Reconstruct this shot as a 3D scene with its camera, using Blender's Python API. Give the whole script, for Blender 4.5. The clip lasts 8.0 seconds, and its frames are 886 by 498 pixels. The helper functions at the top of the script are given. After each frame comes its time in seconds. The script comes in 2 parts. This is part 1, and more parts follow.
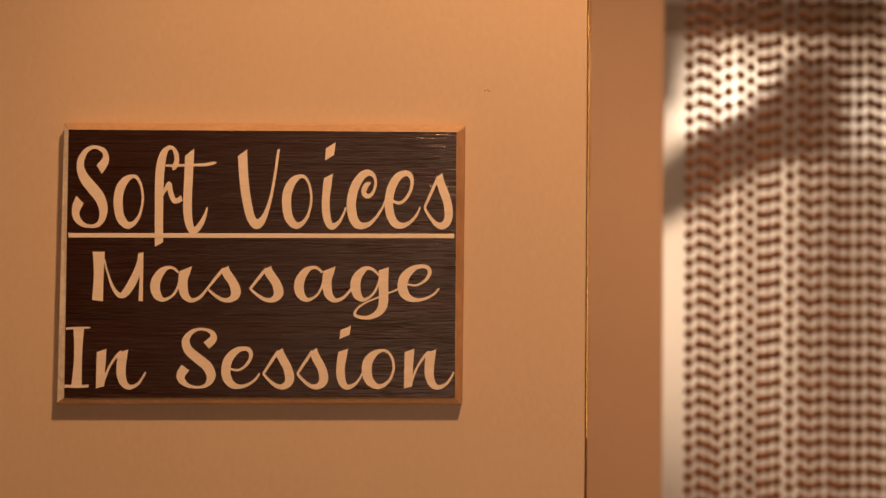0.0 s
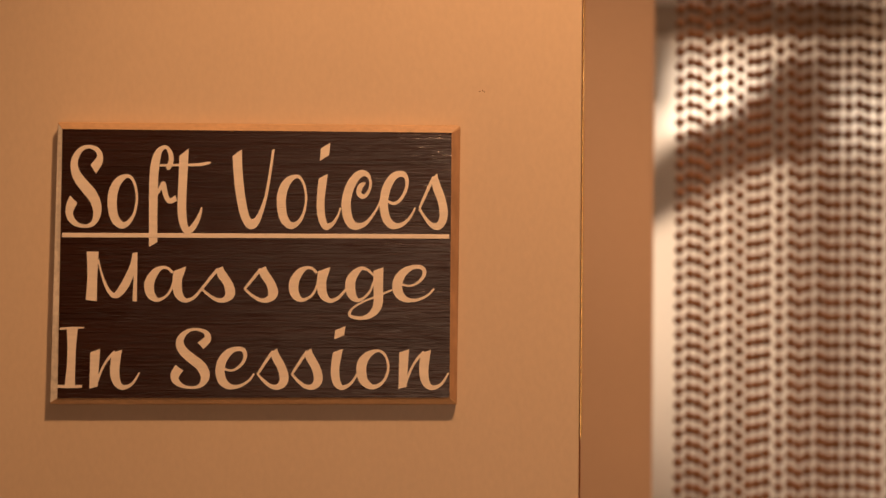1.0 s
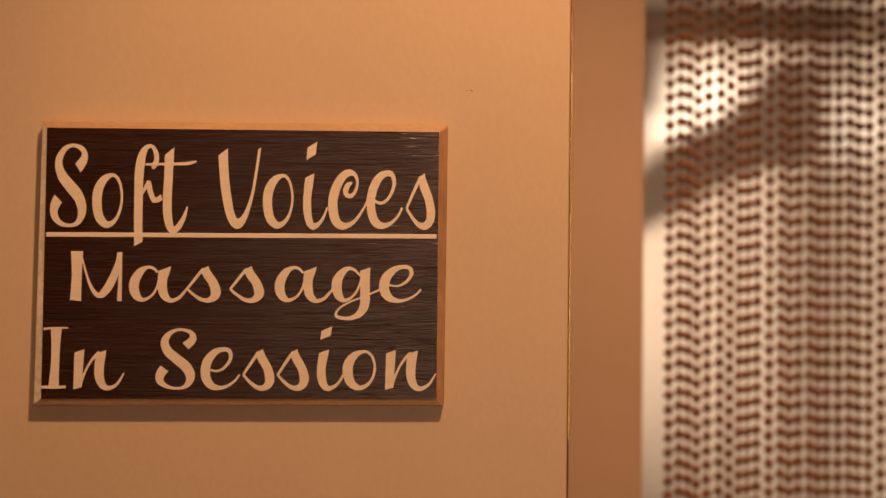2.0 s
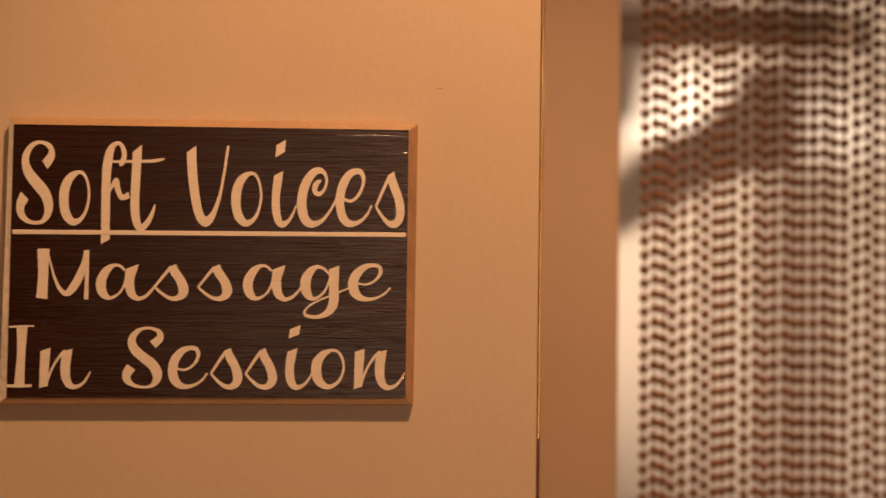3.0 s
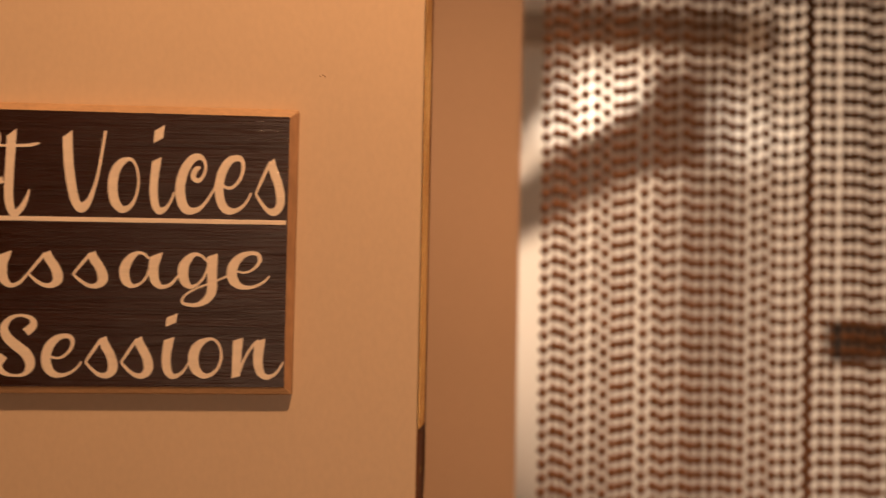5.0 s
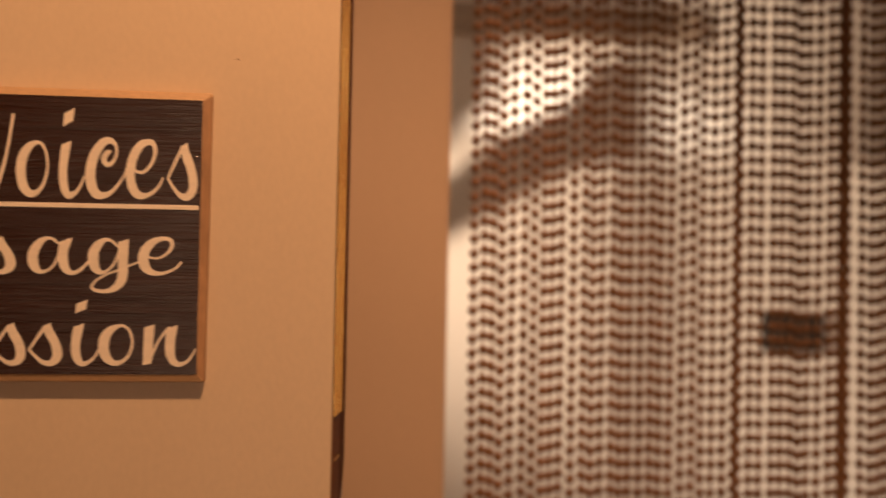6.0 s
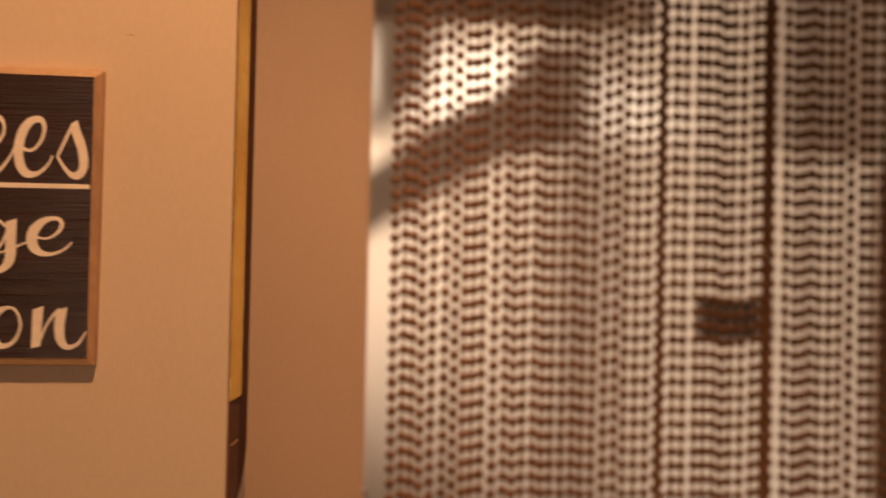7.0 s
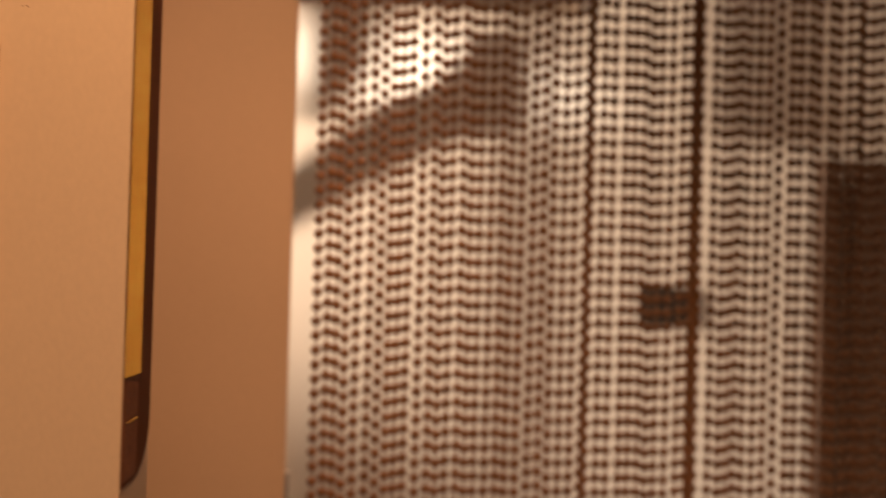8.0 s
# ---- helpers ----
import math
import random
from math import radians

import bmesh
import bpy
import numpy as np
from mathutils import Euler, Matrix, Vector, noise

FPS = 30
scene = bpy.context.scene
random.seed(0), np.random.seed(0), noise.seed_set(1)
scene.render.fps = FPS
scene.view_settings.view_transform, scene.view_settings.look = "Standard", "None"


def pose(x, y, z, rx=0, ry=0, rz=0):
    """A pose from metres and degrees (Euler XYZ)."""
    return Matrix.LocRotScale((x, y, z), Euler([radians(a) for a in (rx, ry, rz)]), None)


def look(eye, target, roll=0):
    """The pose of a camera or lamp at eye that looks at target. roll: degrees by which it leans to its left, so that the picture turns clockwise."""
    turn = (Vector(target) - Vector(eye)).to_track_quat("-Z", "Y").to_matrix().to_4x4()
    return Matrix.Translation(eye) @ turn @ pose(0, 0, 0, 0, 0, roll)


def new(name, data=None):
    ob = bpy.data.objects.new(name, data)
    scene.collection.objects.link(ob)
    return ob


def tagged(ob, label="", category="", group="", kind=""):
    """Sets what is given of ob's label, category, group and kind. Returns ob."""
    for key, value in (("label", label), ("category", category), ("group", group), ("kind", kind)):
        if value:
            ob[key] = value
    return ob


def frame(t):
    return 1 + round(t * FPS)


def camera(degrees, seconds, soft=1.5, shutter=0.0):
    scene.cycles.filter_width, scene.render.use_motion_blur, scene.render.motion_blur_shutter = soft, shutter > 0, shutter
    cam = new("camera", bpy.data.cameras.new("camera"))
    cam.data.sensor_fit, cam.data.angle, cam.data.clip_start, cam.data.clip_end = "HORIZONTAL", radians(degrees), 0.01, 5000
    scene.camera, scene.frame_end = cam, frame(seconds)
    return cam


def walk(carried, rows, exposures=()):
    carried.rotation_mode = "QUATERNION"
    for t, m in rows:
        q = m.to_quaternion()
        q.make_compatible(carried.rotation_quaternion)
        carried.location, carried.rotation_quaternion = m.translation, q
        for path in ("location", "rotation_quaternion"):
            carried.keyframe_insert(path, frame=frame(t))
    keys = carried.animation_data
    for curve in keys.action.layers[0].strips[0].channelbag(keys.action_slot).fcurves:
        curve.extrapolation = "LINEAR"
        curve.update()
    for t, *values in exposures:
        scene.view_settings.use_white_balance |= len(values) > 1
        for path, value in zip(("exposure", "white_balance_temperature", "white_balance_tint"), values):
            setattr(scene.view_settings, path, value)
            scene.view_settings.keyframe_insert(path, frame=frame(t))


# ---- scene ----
cam = camera(37.2, 8.0, soft=1.5, shutter=0.9)
cam.data.dof.use_dof = True
cam.data.dof.focus_distance = 1.0
cam.data.dof.aperture_fstop = 3.2
walk(cam, [
    (0, look((0.1565, -1.0111, 1.4970), (0.1404, -0.0113, 1.5120), 0.434)),
    (0.5, look((0.1504, -1.0128, 1.4971), (0.1422, -0.0129, 1.5121), 0.455)),
    (1, look((0.1472, -1.0117, 1.4964), (0.1443, -0.0118, 1.5124), 0.530)),
    (1.5, look((0.1485, -1.0085, 1.4936), (0.1479, -0.0087, 1.5127), 0.579)),
    (3, look((0.1642, -1.0004, 1.4832), (0.1771, -0.0009, 1.5119), 0.719)),
    (3.5, look((0.1730, -0.9992, 1.4799), (0.1948, 0.0001, 1.5112), 0.801)),
    (4, look((0.1846, -0.9978, 1.4771), (0.2161, 0.0011, 1.5095), 0.858)),
    (4.5, look((0.1970, -0.9969, 1.4749), (0.2407, 0.0016, 1.5077), 0.996)),
    (6, look((0.2368, -0.9889, 1.4677), (0.3314, 0.0063, 1.4962), 1.134)),
    (6.5, look((0.2615, -0.9821, 1.4642), (0.3703, 0.0117, 1.4900), 1.165)),
    (7, look((0.2855, -0.9767, 1.4622), (0.4084, 0.0155, 1.4841), 1.222)),
    (7.5, look((0.3121, -0.9739, 1.4590), (0.4460, 0.0169, 1.4776), 1.349)),
    (8, look((0.3394, -0.9764, 1.4530), (0.4835, 0.0131, 1.4692), 1.621)),
])

# ---- light ----
world = bpy.data.worlds.new("world")
scene.world = world
world.use_nodes = True
world.node_tree.nodes["Background"].inputs[0].default_value = (1.0, 0.75, 0.55, 1)
world.node_tree.nodes["Background"].inputs[1].default_value = 0.02


def area_lamp(name, m, watts, colour, sx, sy):
    data = bpy.data.lights.new(name, "AREA")
    data.shape, data.size, data.size_y = "RECTANGLE", sx, sy
    data.energy, data.color = watts, colour
    ob = new(name, data)
    ob.matrix_world = m
    return ob


def spot_lamp(name, at, target, watts, colour, radius, angle, blend):
    data = bpy.data.lights.new(name, "SPOT")
    data.energy, data.color, data.shadow_soft_size = watts, colour, radius
    data.spot_size, data.spot_blend = radians(angle), blend
    ob = new(name, data)
    ob.matrix_world = look(at, target)
    return ob


spot_lamp("corridor_downlight", (0.38, -0.74, 2.45), (0.25, 0.0, 1.27), 57, (1.0, 0.535, 0.27), 0.04, 73, 0.75)
# added fill that brightens the set-back wall, no fitting known here
spot_lamp("set_back_wall_fill", (0.50, 0.02, 2.46), (0.26, 0.49, 1.40), 15, (1.0, 0.50, 0.255), 0.04, 46, 0.9)
area_lamp("lit_room_across", pose(0.29, -2.24, 1.05, 90, 0, 0), 7.3, (1.0, 0.61, 0.385), 0.90, 2.06)
BACK_Y = 1.2488
LAMP = Vector((-1.10, 0.78, 2.00))
spot_lamp("treatment_room_lamp", LAMP, (0.86, BACK_Y, 1.61), 550, (1.0, 0.71, 0.485), 0.024, 39, 1.0)
# narrow extra spot from the same point, added to brighten one wall patch
spot_lamp("wall_hotspot_boost", LAMP, (0.61, BACK_Y, 1.79), 1000, (1.0, 0.82, 0.64), 0.022, 6, 1.0)
# overhead fill added to lift the shadows on the white wall
area_lamp("treatment_room_top_fill", pose(0.95, 0.85, 2.46), 0.9, (1.0, 0.78, 0.58), 1.2, 0.3)
# low fill added to brighten the wall's lower right, no real lamp
area_lamp("treatment_room_low_fill", pose(1.15, 0.80, 0.62, 160, 0, 0), 1.8, (1.0, 0.78, 0.58), 0.5, 0.05)

# ---- materials ----


def material(name, colour, rough=0.6, metal=0.0, spread=0.08, scale=8.0, fine=120.0, bump=0.05, stretch=(1, 1, 1), coat=0.0, spec=0.5, per_object=0.0, detail=5):
    mat = bpy.data.materials.new(name)
    mat.use_nodes = True
    n, l = mat.node_tree.nodes, mat.node_tree.links
    b = n["Principled BSDF"]
    b.inputs["Metallic"].default_value = metal
    b.inputs["Specular IOR Level"].default_value = spec
    b.inputs["Coat Weight"].default_value = coat
    co = n.new("ShaderNodeTexCoord")
    mp = n.new("ShaderNodeMapping")
    mp.inputs["Scale"].default_value = stretch
    l.new(co.outputs["Object"], mp.inputs[0])
    big, small = n.new("ShaderNodeTexNoise"), n.new("ShaderNodeTexNoise")
    for t, s in ((big, scale), (small, fine)):
        t.inputs["Scale"].default_value = s
        t.inputs["Detail"].default_value = detail
        l.new(mp.outputs[0], t.inputs["Vector"])
    add = n.new("ShaderNodeMath")
    add.operation = "ADD"
    l.new(big.outputs["Fac"], add.inputs[0])
    l.new(small.outputs["Fac"], add.inputs[1])
    if per_object:
        info = n.new("ShaderNodeObjectInfo")
        mul = n.new("ShaderNodeMath")
        mul.operation = "MULTIPLY_ADD"
        mul.inputs[1].default_value, mul.inputs[2].default_value = per_object, -per_object / 2
        l.new(info.outputs["Random"], mul.inputs[0])
        add2 = n.new("ShaderNodeMath")
        l.new(add.outputs[0], add2.inputs[0])
        l.new(mul.outputs[0], add2.inputs[1])
        add = add2
    ramp = n.new("ShaderNodeMapRange")
    ramp.inputs["From Min"].default_value, ramp.inputs["From Max"].default_value = 0.6, 1.4
    ramp.inputs["To Min"].default_value, ramp.inputs["To Max"].default_value = 1 - spread, 1 + spread
    l.new(add.outputs[0], ramp.inputs["Value"])
    mix = n.new("ShaderNodeVectorMath")
    mix.operation = "SCALE"
    mix.inputs[0].default_value = colour
    l.new(ramp.outputs[0], mix.inputs["Scale"])
    l.new(mix.outputs[0], b.inputs["Base Color"])
    rr = n.new("ShaderNodeMapRange")
    rr.inputs["To Min"].default_value, rr.inputs["To Max"].default_value = max(rough - 0.08, 0.02), min(rough + 0.08, 1)
    l.new(small.outputs["Fac"], rr.inputs["Value"])
    l.new(rr.outputs[0], b.inputs["Roughness"])
    bp = n.new("ShaderNodeBump")
    bp.inputs["Strength"].default_value, bp.inputs["Distance"].default_value = bump, 0.002
    l.new(small.outputs["Fac"], bp.inputs["Height"])
    l.new(bp.outputs[0], b.inputs["Normal"])
    return mat


CREAM_PAINT = material("cream_paint", (0.67, 0.510, 0.342), 0.40, spread=0.05, scale=5, fine=260, bump=0.06, stretch=(1, 1, 0.6))
WALL_PAINT = material("wall_paint", (0.53, 0.38, 0.26), 0.6, spread=0.05, scale=6, fine=220, bump=0.08)
WHITE_PAINT = material("white_paint", (0.78, 0.75, 0.71), 0.6, spread=0.03, scale=3, fine=180, bump=0.08)
BOARD_STAIN = material("board_stain", (0.030, 0.0100, 0.0055), 0.13, spread=0.4, scale=14, fine=60, bump=0.5, spec=0.85, stretch=(0.22, 1, 12), detail=3)
RAW_WOOD = material("raw_wood", (0.56, 0.34, 0.17), 0.55, spread=0.2, scale=25, fine=240, bump=0.15, stretch=(1, 1, 3))
LETTER_PAINT = material("letter_paint", (0.87, 0.75, 0.60), 0.38, spread=0.09, scale=20, fine=90, bump=0.25, stretch=(0.6, 1, 12))
AGED_WOOD = material("aged_wood", (0.38, 0.21, 0.105), 0.55, spread=0.3, scale=40, fine=240, bump=0.2, stretch=(1, 1, 0.3))
CREAM_EDGE = material("cream_edge", (0.90, 0.80, 0.64), 0.5, spread=0.25, scale=60, fine=300, bump=0.2)
BRASS = material("brass", (1.0, 0.72, 0.29), 0.13, metal=1.0, spread=0.2, scale=25, fine=150, bump=0.45, stretch=(1, 0.3, 4), detail=3)
BRASS.node_tree.nodes["Principled BSDF"].inputs["Specular Tint"].default_value = (1.0, 0.74, 0.32, 1)
DARK_EDGE = material("dark_edge", (0.15, 0.048, 0.018), 0.75, spread=0.25, scale=20, fine=150, bump=0.2, spec=0.15)
BEAD_WOOD = material("bead_wood", (0.23, 0.105, 0.043), 0.45, spread=0.3, scale=60, fine=400, bump=0.1, per_object=0.3)
BARE_EDGE = material("bare_edge", (0.25, 0.088, 0.034), 0.8, spread=0.4, scale=30, fine=160, bump=0.3, stretch=(1, 1, 2))
THREAD = material("thread", (0.30, 0.18, 0.12), 0.7, spread=0.1)
DARK_WOOD = material("dark_wood", (0.075, 0.045, 0.030), 0.45, spread=0.3, scale=6, fine=80, bump=0.2, stretch=(6, 6, 0.6))
BLACK_PLASTIC = material("black_plastic", (0.03, 0.025, 0.023), 0.4, spread=0.1)
RAIL_WOOD = material("rail_wood", (0.38, 0.31, 0.25), 0.5, spread=0.25, scale=8, fine=120, bump=0.15, stretch=(0.6, 1, 6))
FLOOR_WOOD = material("floor_wood", (0.22, 0.12, 0.06), 0.4, spread=0.25, scale=3, fine=60, bump=0.1, stretch=(1, 8, 1))
STEEL = material("dull_steel", (0.30, 0.28, 0.27), 0.4, metal=1.0, spread=0.1)

# ---- builders ----


def mesh_of(bm, name, mats):
    me = bpy.data.meshes.new(name)
    bm.normal_update()
    bm.to_mesh(me)
    bm.free()
    for m in mats if isinstance(mats, (list, tuple)) else [mats]:
        me.materials.append(m)
    return me


def part(name, bm, mat, parent=None, label=""):
    ob = new(name, mesh_of(bm, name, mat))
    if parent:
        ob.parent = parent
    return tagged(ob, label)


def box(bm, x0, x1, y0, y1, z0, z1, bevel=0.0, seg=2):
    r = bmesh.ops.create_cube(bm, size=1)
    v = r["verts"]
    for p in v:
        p.co = Vector(((x0 + x1) / 2 + p.co.x * (x1 - x0), (y0 + y1) / 2 + p.co.y * (y1 - y0), (z0 + z1) / 2 + p.co.z * (z1 - z0)))
    if bevel:
        e = list({e for p in v for e in p.link_edges})
        bmesh.ops.bevel(bm, geom=e, offset=bevel, segments=seg, affect="EDGES", profile=0.5)
    return bm


def prism(bm, outline, z0, z1, bevel=0.0):
    """A plan outline, counter-clockwise, raised from z0 to z1."""
    low = [bm.verts.new((x, y, z0)) for x, y in outline]
    top = [bm.verts.new((x, y, z1)) for x, y in outline]
    k = len(outline)
    bm.faces.new(low[::-1])
    bm.faces.new(top)
    up = []
    for i in range(k):
        j = (i + 1) % k
        f = bm.faces.new((low[i], low[j], top[j], top[i]))
        up.append(f)
    if bevel:
        edges = [e for e in bm.edges if abs(e.verts[0].co.z - e.verts[1].co.z) > 0.01]
        bmesh.ops.bevel(bm, geom=edges, offset=bevel, segments=3, affect="EDGES", profile=0.5)
    return bm


def smooth(ob):
    for p in ob.data.polygons:
        p.use_smooth = True
    return ob


# ---- structure ----
CEIL = 2.5
FIRST = Vector((0.4137, 0.4976, 0))
ALONG = Vector((0.99946, 0.03287, 0))
BACK = BACK_Y
# the wall that carries the sign: its face, and the two corners of its end
SIGN_WALL_Y = 0.003
NOSE, HEEL = Vector((0.2502, SIGN_WALL_Y, 0)), Vector((0.2616, 0.1140, 0))
STEP_X, STEP_Y = 0.3842, 0.4975


def structure(name, bm, mat, label, category):
    return tagged(part(name, bm, mat), label, category, kind="structure")


structure("floor", box(bmesh.new(), -2.2, 2.4, -2.6, 1.5, -0.1, 0), FLOOR_WOOD, "dark wooden floor of the corridor and room", "floor")
structure("ceiling", box(bmesh.new(), -2.2, 2.4, -2.6, 1.5, CEIL, CEIL + 0.1), WHITE_PAINT, "plain white painted ceiling", "ceiling")
structure("wall_west", box(bmesh.new(), -2.2, -2.1, -2.6, 1.5, 0, CEIL), WALL_PAINT, "plain beige painted side wall", "wall")
structure("wall_east", box(bmesh.new(), 2.3, 2.4, -2.6, 1.5, 0, CEIL), WALL_PAINT, "plain beige painted side wall", "wall")
structure("wall_north", box(bmesh.new(), -2.1, 2.3, BACK, BACK + 0.1, 0, CEIL), WHITE_PAINT, "white plastered wall behind the bead curtain", "wall")
# the wall opposite the sign, with an opening into a lit room
structure("wall_south", box(bmesh.new(), 0.75, 2.3, -2.3, -2.2, 0, CEIL), WALL_PAINT, "beige painted wall opposite the sign", "wall")
structure("wall_south_left", box(bmesh.new(), -2.1, -0.17, -2.3, -2.2, 0, CEIL), WALL_PAINT, "beige painted wall opposite the sign", "wall")
structure("wall_south_head", box(bmesh.new(), -0.17, 0.75, -2.3, -2.2, 2.1, CEIL), WALL_PAINT, "beige painted wall above the opening", "wall")
# the wall set back beside the doorway, and the wall on the doorway's far side
structure("wall_set_back", prism(bmesh.new(), [(-2.1, STEP_Y), (STEP_X, STEP_Y), (STEP_X, STEP_Y + 0.10), (-2.1, STEP_Y + 0.10)], 0, CEIL, 0.0015),
          WALL_PAINT, "beige painted wall end beside the doorway", "wall")
end = FIRST + ALONG * 0.78
structure("wall_right", box(bmesh.new(), end.x, 2.3, end.y - 0.02, end.y + 0.08, 0, CEIL), WALL_PAINT, "beige painted wall on the far side of the doorway", "wall")
structure("lintel", box(bmesh.new(), STEP_X + 0.001, end.x - 0.001, STEP_Y + 0.002, STEP_Y + 0.098, 2.08, CEIL), WALL_PAINT, "beige painted wall above the doorway", "wall")

# the wall with the sign, its end faced with a brass strip
sign_wall = structure("wall_front", prism(bmesh.new(), [(-2.1, SIGN_WALL_Y), (NOSE.x, NOSE.y), (HEEL.x, HEEL.y), (-2.1, HEEL.y)], 0, CEIL, 0.0010), CREAM_PAINT, "smooth cream painted wall with a brass strip on its end", "wall")
AWAY = Vector((HEEL.y - NOSE.y, NOSE.x - HEEL.x, 0)).normalized()


def end_plate(name, u0, u1, z0, z1, lift, thick, round_far, mat, label, flare=0.0):
    """An upright plate on the wall's end, u from its front corner to its back one, its lower far corner rounded."""
    bm = bmesh.new()
    pts = [(u0, z1), (u0, z0)]
    if round_far:
        for i in range(11):
            t = math.radians(-90 + 90 * i / 10)
            pts.append((u1 - (u1 - u0) * 0.62 * (1 - math.cos(t)), z0 + round_far * (1 + math.sin(t))))
    else:
        pts.append((u1, z0))
    pts.append((u1, z1))
    near = [bm.verts.new(NOSE.lerp(HEEL, u) + AWAY * (lift + flare * (u - u0) / (u1 - u0)) + Vector((0, 0, z))) for u, z in pts]
    far = [bm.verts.new(v.co + AWAY * thick) for v in near]
    bm.faces.new(near[::-1])
    bm.faces.new(far)
    for i in range(len(pts)):
        j = (i + 1) % len(pts)
        bm.faces.new((near[i], near[j], far[j], far[i]))
    bmesh.ops.recalc_face_normals(bm, faces=bm.faces)
    return part(name, bm, mat, sign_wall, label)


end_plate("edge_backing", 0.012, 0.995, 1.287, 1.98, 0.0002, 0.0005, 0.045, DARK_EDGE, "dark brown backing strip with a rounded lower corner")
end_plate("plate_recess", 0.016, 0.50, 1.291, 1.367, 0.0008, 0.0003, 0, BARE_EDGE, "bare brown recess below the brass plate")
end_plate("edge_plate", 0.010, 0.50, 1.368, 1.98, 0.0008, 0.0006, 0, BRASS, "brushed brass edge plate", 0.0012)
# thin brass sliver added to stand for a small glint
end_plate("glint_sliver", 0.10, 0.48, 1.3335, 1.3347, 0.0012, 0.0002, 0, BRASS, "thin brass sliver standing in for a glint in the recess")

bm = bmesh.new()
for k, (dx, dz) in enumerate(((0, 0), (0.0022, 0.0006), (0.0035, -0.0002))):
    bmesh.ops.create_uvsphere(bm, u_segments=8, v_segments=6, radius=1, matrix=pose(0.1715 + dx, SIGN_WALL_Y + 0.00005, 1.6346 + dz, 0, 20 * k, 0) @ Matrix.Diagonal((0.0007 + 0.0002 * k, 0.0002, 0.0003, 1)))
part("scuff", bm, DARK_EDGE, sign_wall, "tiny dark scuff in the paint")

# ---- the sign ----
SX, SZ = 0.00125, 1.4994
sign = tagged(new("wooden_sign"), "dark stained wooden sign with cream script lettering on the cream wall", "sign")
sign.matrix_world = pose(SX, SIGN_WALL_Y, SZ, 0, -0.3, 0)
# the corners of the board's edge and of its painted face, from the lower left round, not quite square
EDGE = ((-0.1566, -0.1074), (0.1541, -0.1062), (0.1561, 0.1070), (-0.1522, 0.1085))
FACE = ((-0.1500, -0.1026), (0.1487, -0.1008), (0.1496, 0.1012), (-0.1479, 0.1030))


def board():
    """The bevelled board, its outline running from the edge to the face, with softly rounded corners."""
    bm = bmesh.new()
    rings = []
    for y, inward in ((0.0, 0.12), (-0.0008, 0.0), (-0.0086, 0.0), (-0.0098, 0.10), (-0.0116, 0.92), (-0.0119, 1.0)):
        quad = [Vector(e).lerp(Vector(f), inward) for e, f in zip(EDGE, FACE)]
        ring = []
        for i, q in enumerate(quad):
            cut = (0.0024 if i == 2 else 0.0012) * (1 - 0.7 * inward)
            before, after = (quad[i - 1] - q).normalized(), (quad[(i + 1) % 4] - q).normalized()
            for u, v in ((1.0, 0.0), (0.36, 0.12), (0.12, 0.36), (0.0, 1.0)):
                ring.append(q + before * cut * u + after * cut * v)
        rings.append([bm.verts.new((p.x, y, p.y)) for p in ring])
    for r0, r1 in zip(rings, rings[1:]):
        for i in range(16):
            j = (i + 1) % 16
            bm.faces.new((r0[i], r0[j], r1[j], r1[i]))
    bm.faces.new(rings[0])
    bm.faces.new(rings[-1][::-1])
    bmesh.ops.recalc_face_normals(bm, faces=bm.faces)
    return bm


wood = part("board", board(), [RAW_WOOD, CREAM_EDGE, AGED_WOOD], sign, "bevelled raw wood edge, one side painted cream")
for p in wood.data.polygons:
    if abs(p.center.x) > 0.147 and abs(p.center.z) < 0.0995:
        p.material_index = 1 if p.center.x < 0 else 2
bm = bmesh.new()
near = [bm.verts.new((x * 0.9985, -0.0122, z * 0.998)) for x, z in FACE]
far = [bm.verts.new((v.co.x, -0.0112, v.co.z)) for v in near]
bm.faces.new(near)
bm.faces.new(far[::-1])
for i in range(4):
    bm.faces.new((near[i], far[i], far[(i + 1) % 4], near[(i + 1) % 4]))
bmesh.ops.recalc_face_normals(bm, faces=bm.faces)
part("painted_face", bm, BOARD_STAIN, sign, "dark brown stained face with horizontal grain")

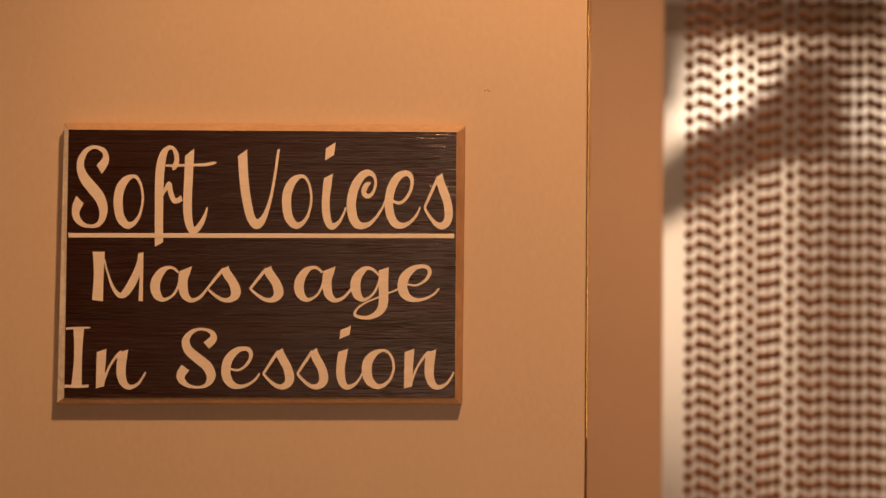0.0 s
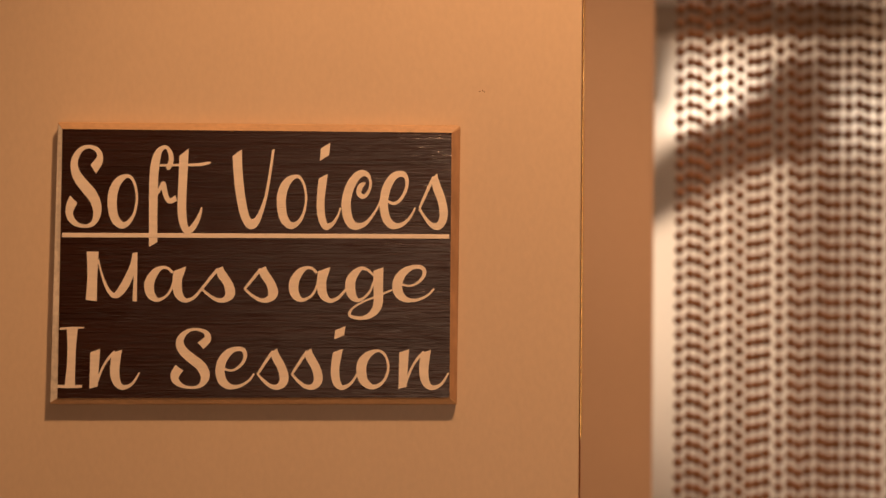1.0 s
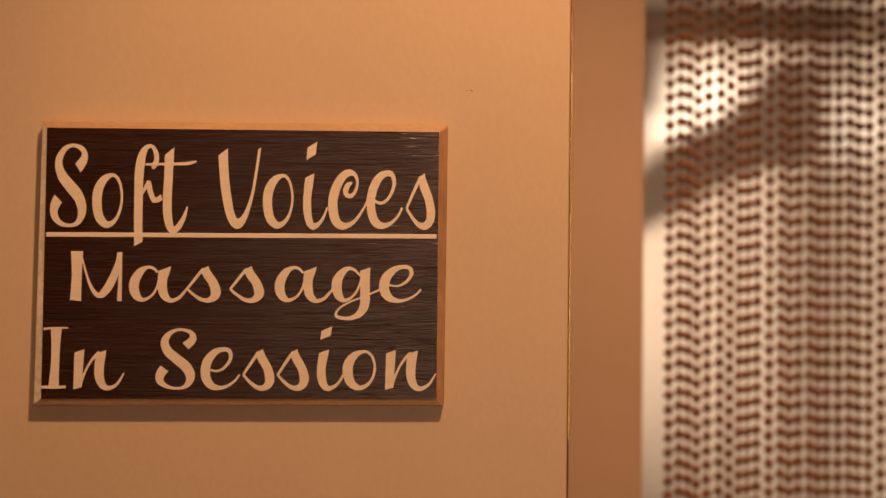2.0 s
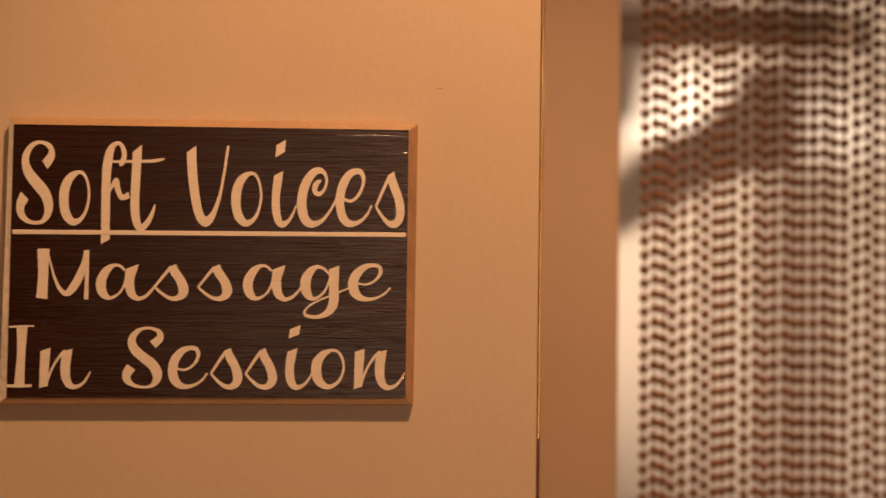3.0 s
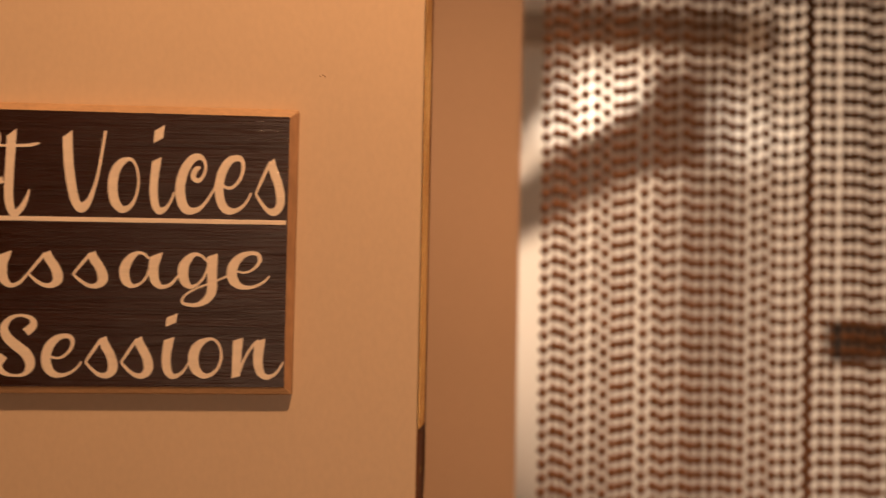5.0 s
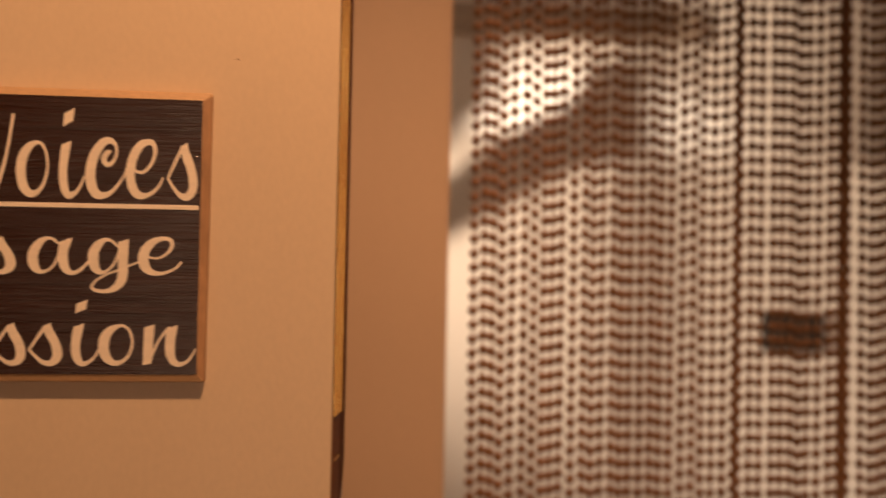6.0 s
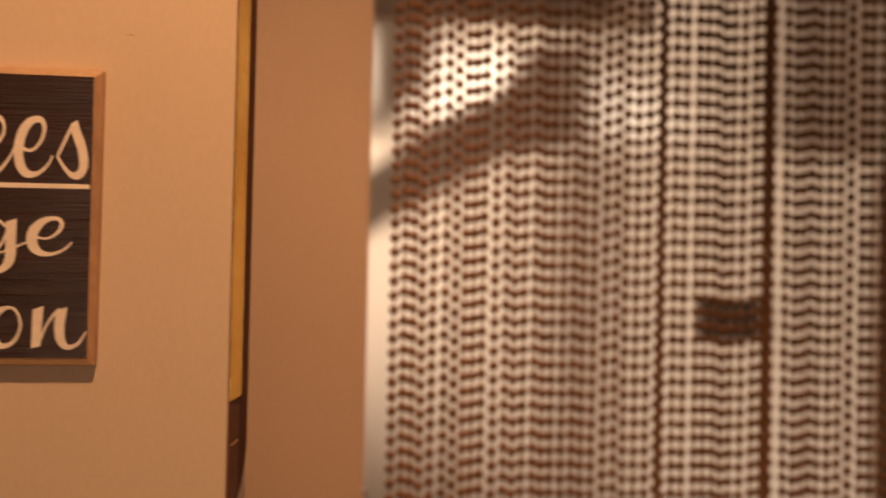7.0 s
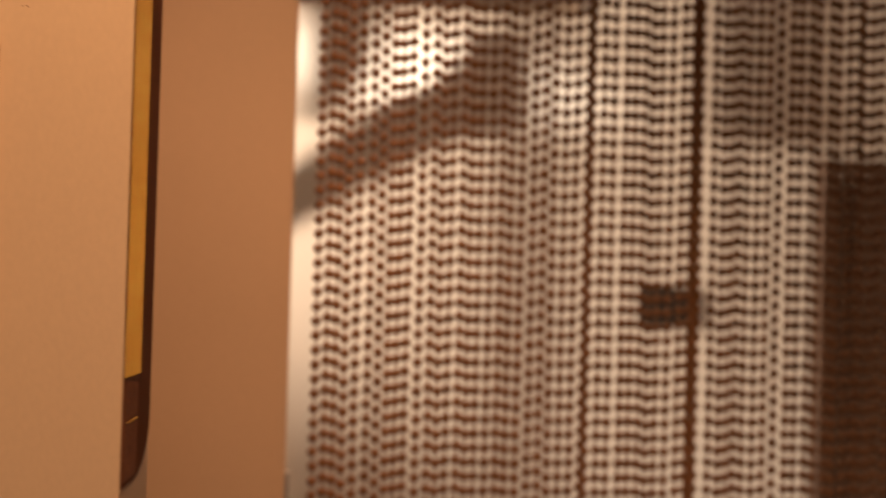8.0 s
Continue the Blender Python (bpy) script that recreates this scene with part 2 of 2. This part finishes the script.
# lettering: each letter is a few strokes of a broad pen, (x, height, width), in units of which small letters are 69 high;
# a stroke may open and close with a slanting cut, given as its slope
GLYPHS = {
    "o": [([(36, 66, 5), (22, 60, 11.5), (12, 48, 16.5), (8.8, 33, 17.5), (12, 16, 16), (20, 6.5, 12.5), (30, 2.6, 8.5), (42, 7, 6.2), (51.5, 18, 4.8), (56.5, 36, 4.4), (53.5, 53, 4.4), (46, 63.5, 4.6), (36, 66, 5)], None, None)],
    "n": [([(9.5, 66, 17), (8, 33, 15.5), (7, 1, 14.5)], .35, .3), ([(11, 2, 3), (17, 22, 4), (25, 40, 4), (36, 56, 5), (45, 64, 6)], None, None),
          ([(48, 65, 17), (44.5, 40, 16.5), (45, 20, 15.5), (51, 6, 12), (61, 1.5, 8), (74, 7, 5), (83, 19, 3.6), (87.5, 28, 2.5)], .35, None)],
    "i": [([(12.5, 66.5, 17), (8, 40, 15), (8, 22, 15), (12, 8, 13), (20, 1.5, 9), (32, 6, 5.5), (41, 16, 4), (46, 26, 3)], .35, None), ([(16.7, 106, 18.5), (14.5, 90, 17.5)], .42, .42)],
    "s": [([(1, 25, 4), (12, 42, 5), (22, 57, 5.5), (28, 65, 6)], None, None), ([(29.5, 67, 11), (33, 55, 15), (43, 37, 15), (47.5, 20, 16), (45, 9, 14), (36, 2.5, 10), (24, 4, 7), (11, 14, 5), (1, 25, 4)], .6, None)],
    "e": [([(13, 35, 4), (27, 31.5, 4), (39, 36, 4.5), (49, 47, 5.5), (52.5, 59, 6.5), (48, 68, 7.5), (37, 69.5, 8), (24, 64, 12), (12.5, 50, 15.5), (8, 32, 16), (11, 16, 15.5), (20, 5.5, 12), (33, 2.5, 7.5), (47, 6, 5), (60, 15, 4), (68, 26, 3)], None, None)],
    "S": [([(53, 75, 15), (65, 87, 13), (62, 98.5, 8), (45, 104, 4.5), (29, 100, 7), (18, 88, 12), (17, 76, 14.5), (24, 64, 16), (38, 52, 17), (53, 40, 17.5), (61, 26, 17), (60, 14, 13), (52, 4.5, 7), (39, 1.5, 4.5), (22, 4, 6.5), (10, 13, 12), (8.5, 24, 15.5), (16, 36, 17)], None, None)],
    "I": [([(25, 105, 19), (24.5, 75, 15), (23.5, 40, 14.5), (21.5, 4, 18)], 0, 0), ([(3, 104.5, 4), (24, 106, 3.5), (45.5, 106.5, 2.5)], None, None), ([(0, 3, 5), (22, 2.5, 5), (43, 3.5, 5)], None, None)],
    "M": [([(10.6, 99, 19.4), (10.5, 49, 16), (9, 1, 18)], 0, -.15),
          ([(19.5, 84, 2.5), (25, 58, 3), (31, 36, 4.5), (38, 20, 6.5), (47, 11, 10), (55, 17, 13), (64, 33, 14), (72, 54, 12.5), (78, 76, 10), (80, 97, 8)], None, .2), ([(80.5, 97, 7), (81, 60, 5.5), (80, 0, 7)], None, -.1)],
    "a": [([(46, 57, 4), (38, 66, 5), (28, 67, 7), (18, 59, 12.5), (9.5, 42, 15.5), (8, 24, 15.5), (13, 9, 13), (22, 3, 8), (33, 8, 4.5), (41, 18, 4), (46, 32, 3.5), (48, 44, 3)], None, None),
          ([(58, 65, 19.5), (54, 45, 15.5), (54, 25, 15), (58, 10, 13), (67, 2, 9), (79, 6, 6), (89, 18, 4.5), (97, 31, 3.5)], .47, None)],
    "g": [([(46, 52, 3.5), (37, 63, 5), (26, 66, 8), (16, 57, 13), (9, 42, 16), (8.5, 24, 16), (13, 9, 13), (21, 3, 8), (31, 8, 4.5), (40, 20, 4), (45, 34, 3.5), (48, 46, 3)], None, None),
          ([(54, 65, 16.5), (54, 30, 15.5), (54, 0, 15.5), (50, -16, 14), (41, -27, 11), (28, -32.5, 7.5), (13, -31, 6.5), (7, -24.5, 4.5), (13, -12.5, 3.5), (28, -1, 3.5), (46, 8, 3.5), (62, 16, 3.5), (77, 24, 3.5)], .45, None)],
    "f": [([(8.5, -22, 16), (8, 10, 16), (8.5, 60, 16.5), (11, 80, 16.5), (16, 94, 13), (24, 102, 6.5), (33, 103, 5), (40, 96, 8), (42, 87, 9), (38, 79, 8.5), (33, 76, 4)], .4, None),
          ([(15, 42, 3), (21, 50, 6), (27.5, 55, 9), (30, 46, 9.5), (36, 36, 8), (43, 34.5, 7), (52, 38, 8)], None, None)],
    "t": [([(12, 97, 17.5), (10.5, 70, 16.5), (8.5, 35, 16.5), (9.5, 14, 16), (14.5, 0, 13), (22, -4, 9), (31, 1, 9), (39, 10, 7.5), (44, 19, 5), (46.5, 26, 2.5)], .55, None)],
    "V": [([(10.5, 96.5, 18), (12, 75, 17.5), (16, 48, 17), (23, 22, 16), (31, 8, 14), (40, 4.5, 13), (49, 9, 11), (57, 20, 8), (66, 40, 5.5), (72, 62, 5), (77, 85, 5), (80, 101, 5)], .5, .3)],
    "c": [([(46, 57.5, 2.5), (38, 54, 8), (33.5, 47, 10), (37, 41.5, 7), (45, 41, 5.5), (53, 48, 5), (56, 58, 5), (52, 67, 6), (42, 70.5, 8), (29, 66, 12), (16, 52, 16), (9.5, 34, 17.5), (11, 18, 17.5), (18, 6.5, 14), (30, 2, 9), (45, 5, 6), (58, 14, 4.5), (70, 27, 3.5), (75, 36, 3)], None, None)],
}
LETTER_FACE, LETTER_THICK = -0.0127, 0.0006


def ribbon(bm, pts, cuts, place, depth):
    """A pen stroke through pts of (x, z, width), a thin raised band; a stroke that ends where it began is a ring."""
    curve = []
    ring = pts[0] == pts[-1]
    k = len(pts) - 1 if ring else len(pts)
    for i in range(k if ring else k - 1):
        p = [np.array(pts[(j % k) if ring else min(max(j, 0), k - 1)], float) for j in (i - 1, i, i + 1, i + 2)]
        steps = 8 if k > 2 else 1
        for s in range(steps):
            t = s / steps
            curve.append(0.5 * (2 * p[1] + (p[2] - p[0]) * t + (2 * p[0] - 5 * p[1] + 4 * p[2] - p[3]) * t * t + (3 * p[1] - p[0] - 3 * p[2] + p[3]) * t ** 3))
    if not ring:
        curve.append(np.array(pts[-1], float))
    n = len(curve)
    rows = []
    for i, c in enumerate(curve):
        d = (curve[(i + 1) % n] - curve[i - 1])[:2] if ring else curve[min(i + 1, n - 1)][:2] - curve[max(i - 1, 0)][:2]
        d = d / (np.hypot(*d) + 1e-12)
        half = np.array((-d[1], d[0])) * c[2] / 2
        # near a cut end the crossing line swings over to the cut
        for cut, far in zip(cuts, (i, n - 1 - i)):
            if cut is not None and far < 4 and not (n == 2 and far):
                slant = np.array((1.0, cut)) * c[2] / 2
                slant *= 1 if slant @ half > 0 else -1
                half = slant * (1 - far / 4) + half * far / 4
        y = depth - 0.00006 * i / n
        a, b = place(*(c[:2] + half)), place(*(c[:2] - half))
        rows.append([bm.verts.new((q[0], yy, q[1])) for q, yy in ((a, y + LETTER_THICK), (a, y), (b, y), (b, y + LETTER_THICK))])
    for r0, r1 in zip(rows, rows[1:] + (rows[:1] if ring else [])):
        for j in range(3):
            bm.faces.new((r0[j], r1[j], r1[j + 1], r0[j + 1]))
    if not ring:
        bm.faces.new(rows[0])
        bm.faces.new(rows[-1][::-1])


def letter(ch, x0, base, sx, sz, turn):
    """One letter whose left side is at x0 mm from the sign's middle, its units sx wide and sz high, in mm."""
    bm = bmesh.new()
    for k, (pts, *cuts) in enumerate(GLYPHS[ch]):
        ribbon(bm, pts, cuts, lambda x, z: ((x0 + x * sx) / 1000, (base + z * sz) / 1000), LETTER_FACE - 0.00008 * k - 0.00018 * turn)
    bmesh.ops.recalc_face_normals(bm, faces=bm.faces)
    return part("letter_" + ch.lower(), bm, LETTER_PAINT, sign, "cream painted letter")


def line_of(text, starts, base, rise, sx, sz):
    for k, (ch, x0) in enumerate(zip(text, starts)):
        letter(ch, x0, base + rise * k / len(text), sx, sz, k % 2)


line_of("SoftVoices", [-145.0, -112.8, -81.1, -59.4, -18.3, 16.2, 46.7, 65.5, 94.7, 124.6], 27.80, 0.50, 0.3973, 0.5916)
line_of("Massage", [-128.8, -84.2, -40.9, -8.2, 25.8, 68.8, 104.6], -28.48, 0.64, 0.4663, 0.3817)
line_of("InSession", [-149.7, -125.3, -64.0, -29.6, 2.1, 28.1, 58.1, 77.5, 109.8], -94.70, 1.00, 0.4318, 0.4318)
bm = bmesh.new()
ribbon(bm, [(-72.9, 75.2, 1.8), (-57, 75.5, 1.9), (-43, 75.9, 2.4), (-37, 77, 2.2), (-34, 77.7, 0.9)], (None, None), lambda x, z: (x / 1000, z / 1000), LETTER_FACE - 0.0003)
bmesh.ops.recalc_face_normals(bm, faces=bm.faces)
part("cross_stroke", bm, LETTER_PAINT, sign, "cream painted stroke")
part("divider_line", box(bmesh.new(), -0.1474, 0.1478, -0.0128, -0.0121, 0.0200, 0.0235, 0.0002, 1), LETTER_PAINT, sign, "cream painted line under the first words")

# ---- behind the doorway ----
switch = tagged(new("wall_switch"), "black plastic switch plate on the white wall", "switch")
switch.location = (1.0653, BACK - 0.0005, 1.4013)
part("plate", box(bmesh.new(), -0.056, 0.056, -0.006, 0, -0.034, 0.034, 0.0022, 3), BLACK_PLASTIC, switch)
for x in (-0.021, 0.021):
    part("rocker", box(bmesh.new(), x - 0.017, x + 0.017, -0.0085, -0.0055, -0.014, 0.014, 0.0012), BLACK_PLASTIC, switch)
for x in (-0.047, 0.047):
    bm = bmesh.new()
    bmesh.ops.create_cone(bm, cap_ends=True, segments=12, radius1=0.0030, radius2=0.0024, depth=0.0012, matrix=pose(x, -0.0064, 0, 90, 0, 0))
    part("screw", bm, BLACK_PLASTIC, switch)

screen = tagged(new("folding_screen"), "dark brown wooden folding screen standing against the wall", "screen")
screen.location = (1.321, BACK - 0.032, 0)
for k in range(2):
    x0 = 0.002 + 0.44 * k
    part("panel", box(bmesh.new(), x0 + 0.036, x0 + 0.402, -0.006, 0.006, 0.08, 1.630, 0.002), DARK_WOOD, screen)
    for x in (x0, x0 + 0.402):
        part("stile", box(bmesh.new(), x, x + 0.036, -0.012, 0.012, 0.0, 1.668, 0.003), DARK_WOOD, screen)
    for z in (0.05, 1.636):
        part("rail", box(bmesh.new(), x0 + 0.0365, x0 + 0.4015, -0.011, 0.011, z, z + 0.031, 0.002), DARK_WOOD, screen)

# strike plate on the corner of the wall end
strike = tagged(new("strike_plate"), "small dull steel strike plate on the wall corner", "plate")
strike.location = (STEP_X, STEP_Y, 1.194)
part("plate", box(bmesh.new(), -0.0005, 0.0040, -0.0006, 0.026, -0.03, 0.03, 0.0006), STEEL, strike)

# beige rail on the white wall, with unseen plates added to shape the shadows
rail_set = tagged(new("rail_with_shadow_plates"), "beige wooden rail on the white wall, with unseen plates added to shape shadows", "rail")
part("rail_board", box(bmesh.new(), -0.60, 0.895, BACK - 0.008, BACK, 1.902, 1.958, 0.002), RAIL_WOOD, rail_set)


def between(x, z, k):
    return LAMP.lerp(Vector((x, BACK, z)), k)


def plate(outline, k, thick):
    """An upright plate whose outline stands in the lamp's light where its shadow falls at these wall points."""
    bm = bmesh.new()
    near = [bm.verts.new(between(x, z, k)) for x, z in outline]
    far = [bm.verts.new(v.co + Vector((0, thick, 0))) for v in near]
    bm.faces.new(near)
    bm.faces.new(far[::-1])
    for i in range(len(near)):
        j = (i + 1) % len(near)
        bm.faces.new((near[i], far[i], far[j], near[j]))
    bmesh.ops.recalc_face_normals(bm, faces=bm.faces)
    return bm


# unseen plates added between lamp and wall to cast its shadow shapes
part("slanted_shadow_plate", plate([(0.34, 1.472), (0.490, 1.566), (0.590, 1.626), (0.660, 1.668), (0.760, 1.696), (0.806, 1.735), (0.800, 1.862), (0.735, 1.862), (0.708, 1.812), (0.662, 1.768), (0.568, 1.720), (0.465, 1.642), (0.34, 1.546)], 0.74, 0.006), DARK_WOOD, rail_set, "slanted plate added to cast the diagonal shadow")
part("top_shadow_plate", plate([(0.30, 1.890), (0.900, 1.914), (0.900, 1.966), (0.30, 2.000)], 0.74, 0.006), DARK_WOOD, rail_set, "level plate added to shade the wall along the rail")
part("corner_shadow_plate", plate([(0.445, 1.690), (0.475, 1.712), (0.545, 1.790), (0.560, 1.92), (0.445, 1.92)], 0.62, 0.006), DARK_WOOD, rail_set, "small plate added to shade the wall beside the bright patch")
for x, half, low in ((0.828, 0.019, 1.00), (1.300, 0.105, 1.69)):
    part("upright_shadow_plate", plate([(x - half, low), (x + half, low), (x + half, 2.04), (x - half, 2.04)], 0.55, 0.006), DARK_WOOD, rail_set, "upright plate added to dim part of the wall")
    h = between(x, 2.00, 0.55)
    part("shadow_plate_arm", box(bmesh.new(), h.x - 0.012, h.x + 0.012, h.y + 0.0062, BACK, h.z - 0.004, h.z + 0.006, 0.002), DARK_WOOD, rail_set)
p = between(0.42, 1.56, 0.74)
part("shadow_plate_foot", box(bmesh.new(), p.x - 0.02, p.x + 0.02, p.y + 0.0062, BACK, p.z - 0.03, p.z + 0.02, 0.002), DARK_WOOD, rail_set)

# ---- the bead curtain ----
STRANDS = [0, 0.0119, 0.0216, 0.0324, 0.0447, 0.0589, 0.0702, 0.0809, 0.0911, 0.1012, 0.1154, 0.128, 0.1392, 0.1502, 0.1619, 0.1724, 0.1831, 0.1954, 0.2075, 0.2195,
           0.2319, 0.2462, 0.2568, 0.2687, 0.2832, 0.2938, 0.3086, 0.3135, 0.3266, 0.3389, 0.354, 0.3649, 0.3759, 0.3864, 0.3974, 0.4099, 0.4232, 0.4348, 0.4406, 0.4453,
           0.4641, 0.4749, 0.4854, 0.4952, 0.506, 0.5166, 0.5313, 0.543, 0.56, 0.571, 0.5839]
LIFT = [8.7, 13.3, 11.2, 5.4, 10.5, 14.1, 7, 15.4, 0.4, 3, 12.6, 1.3, 12.5, 15.2, 1.1, 13.5, 13.8, 13.8, 15.4, 12.2,
        11.4, 1.8, 4.3, 13, 12.6, 13.8, 1.9, 10.4, 12.3, 11.6, 12.6, 12.6, 12.4, 8.3, 9.8, 10, 13.2, 14.7, 7.3, 15.5,
        14.5, 11.7, 13.1, 0.4, 13.6, 13.2, 14.4, 5.9, 15.1, 15.1, 15.8]
rng = random.Random(4)
while STRANDS[-1] < 0.76:
    STRANDS.append(STRANDS[-1] + rng.choice((0.0100, 0.0108, 0.0115, 0.0135)))
    LIFT.append(13.5 + rng.uniform(-3, 3))
PITCH, ROD_Z = 0.0162, 2.055

curtain = tagged(new("bead_curtain"), "brown wooden bead curtain hanging in the doorway", "curtain")
curtain.matrix_world = Matrix.Translation(FIRST) @ Matrix.Rotation(math.atan2(ALONG.y, ALONG.x), 4, "Z")
bm = bmesh.new()
bmesh.ops.create_cone(bm, cap_ends=True, segments=16, radius1=0.009, radius2=0.009, depth=0.80, matrix=Matrix.Translation((0.375, 0, ROD_Z)) @ Matrix.Rotation(math.pi / 2, 4, "Y"))
smooth(part("rod", bm, DARK_WOOD, curtain, "dark wooden curtain rod"))


def bead_points():
    rows = [(-0.0047, 0.0026), (-0.0034, 0.0050), (0.0, 0.0061), (0.0034, 0.0050), (0.0047, 0.0026)]
    seg = 8
    v = [(r * math.cos(2 * math.pi * i / seg), r * math.sin(2 * math.pi * i / seg), z) for z, r in rows for i in range(seg)]
    f = [(k * seg + i, k * seg + (i + 1) % seg, (k + 1) * seg + (i + 1) % seg, (k + 1) * seg + i) for k in range(len(rows) - 1) for i in range(seg)]
    f += [tuple(range(seg))[::-1], tuple(range((len(rows) - 1) * seg, len(rows) * seg))]
    return v, f


BV, BF = bead_points()
bead_mesh = bpy.data.meshes.new("bead")
bead_mesh.from_pydata(BV, [], BF)
bead_mesh.materials.append(BEAD_WOOD)
for p in bead_mesh.polygons:
    p.use_smooth = len(p.vertices) == 4

made = 0
for s, lift in zip(STRANDS, LIFT):
    depth = rng.uniform(-0.004, 0.004)
    bm = bmesh.new()
    bmesh.ops.create_cone(bm, cap_ends=True, segments=5, radius1=0.0013, radius2=0.0013, depth=ROD_Z - 0.07, matrix=Matrix.Translation((0, 0, (ROD_Z + 0.07) / 2)))
    strand = part("strand", bm, THREAD, curtain, "thin cord threaded with brown wooden beads")
    strand.location = (s, depth, 0)
    z = 1.4 + lift / 1000
    z -= PITCH * int((z - 0.08) / PITCH)
    verts, faces = [], []
    while z < ROD_Z - 0.012:
        dz = rng.uniform(-0.0004, 0.0004)
        dx = rng.uniform(-0.0003, 0.0003)
        if made < 300 and 1.42 < z < 1.58 and s < 0.37:
            bead = new("bead", bead_mesh)
            bead.parent = strand
            bead.location = (dx, 0, z + dz)
            made += 1
        else:
            off = len(verts)
            verts += [(x + dx, y, zz + z + dz) for x, y, zz in BV]
            faces += [tuple(i + off for i in f) for f in BF]
        z += PITCH
    me = bpy.data.meshes.new("bead_string")
    me.from_pydata(verts, [], faces)
    me.materials.append(BEAD_WOOD)
    me.polygons.foreach_set("use_smooth", [len(f) == 4 for f in faces])
    ob = new("bead_string", me)
    ob.parent = strand
    tagged(ob, "many small oval brown wooden beads", kind="stuff")
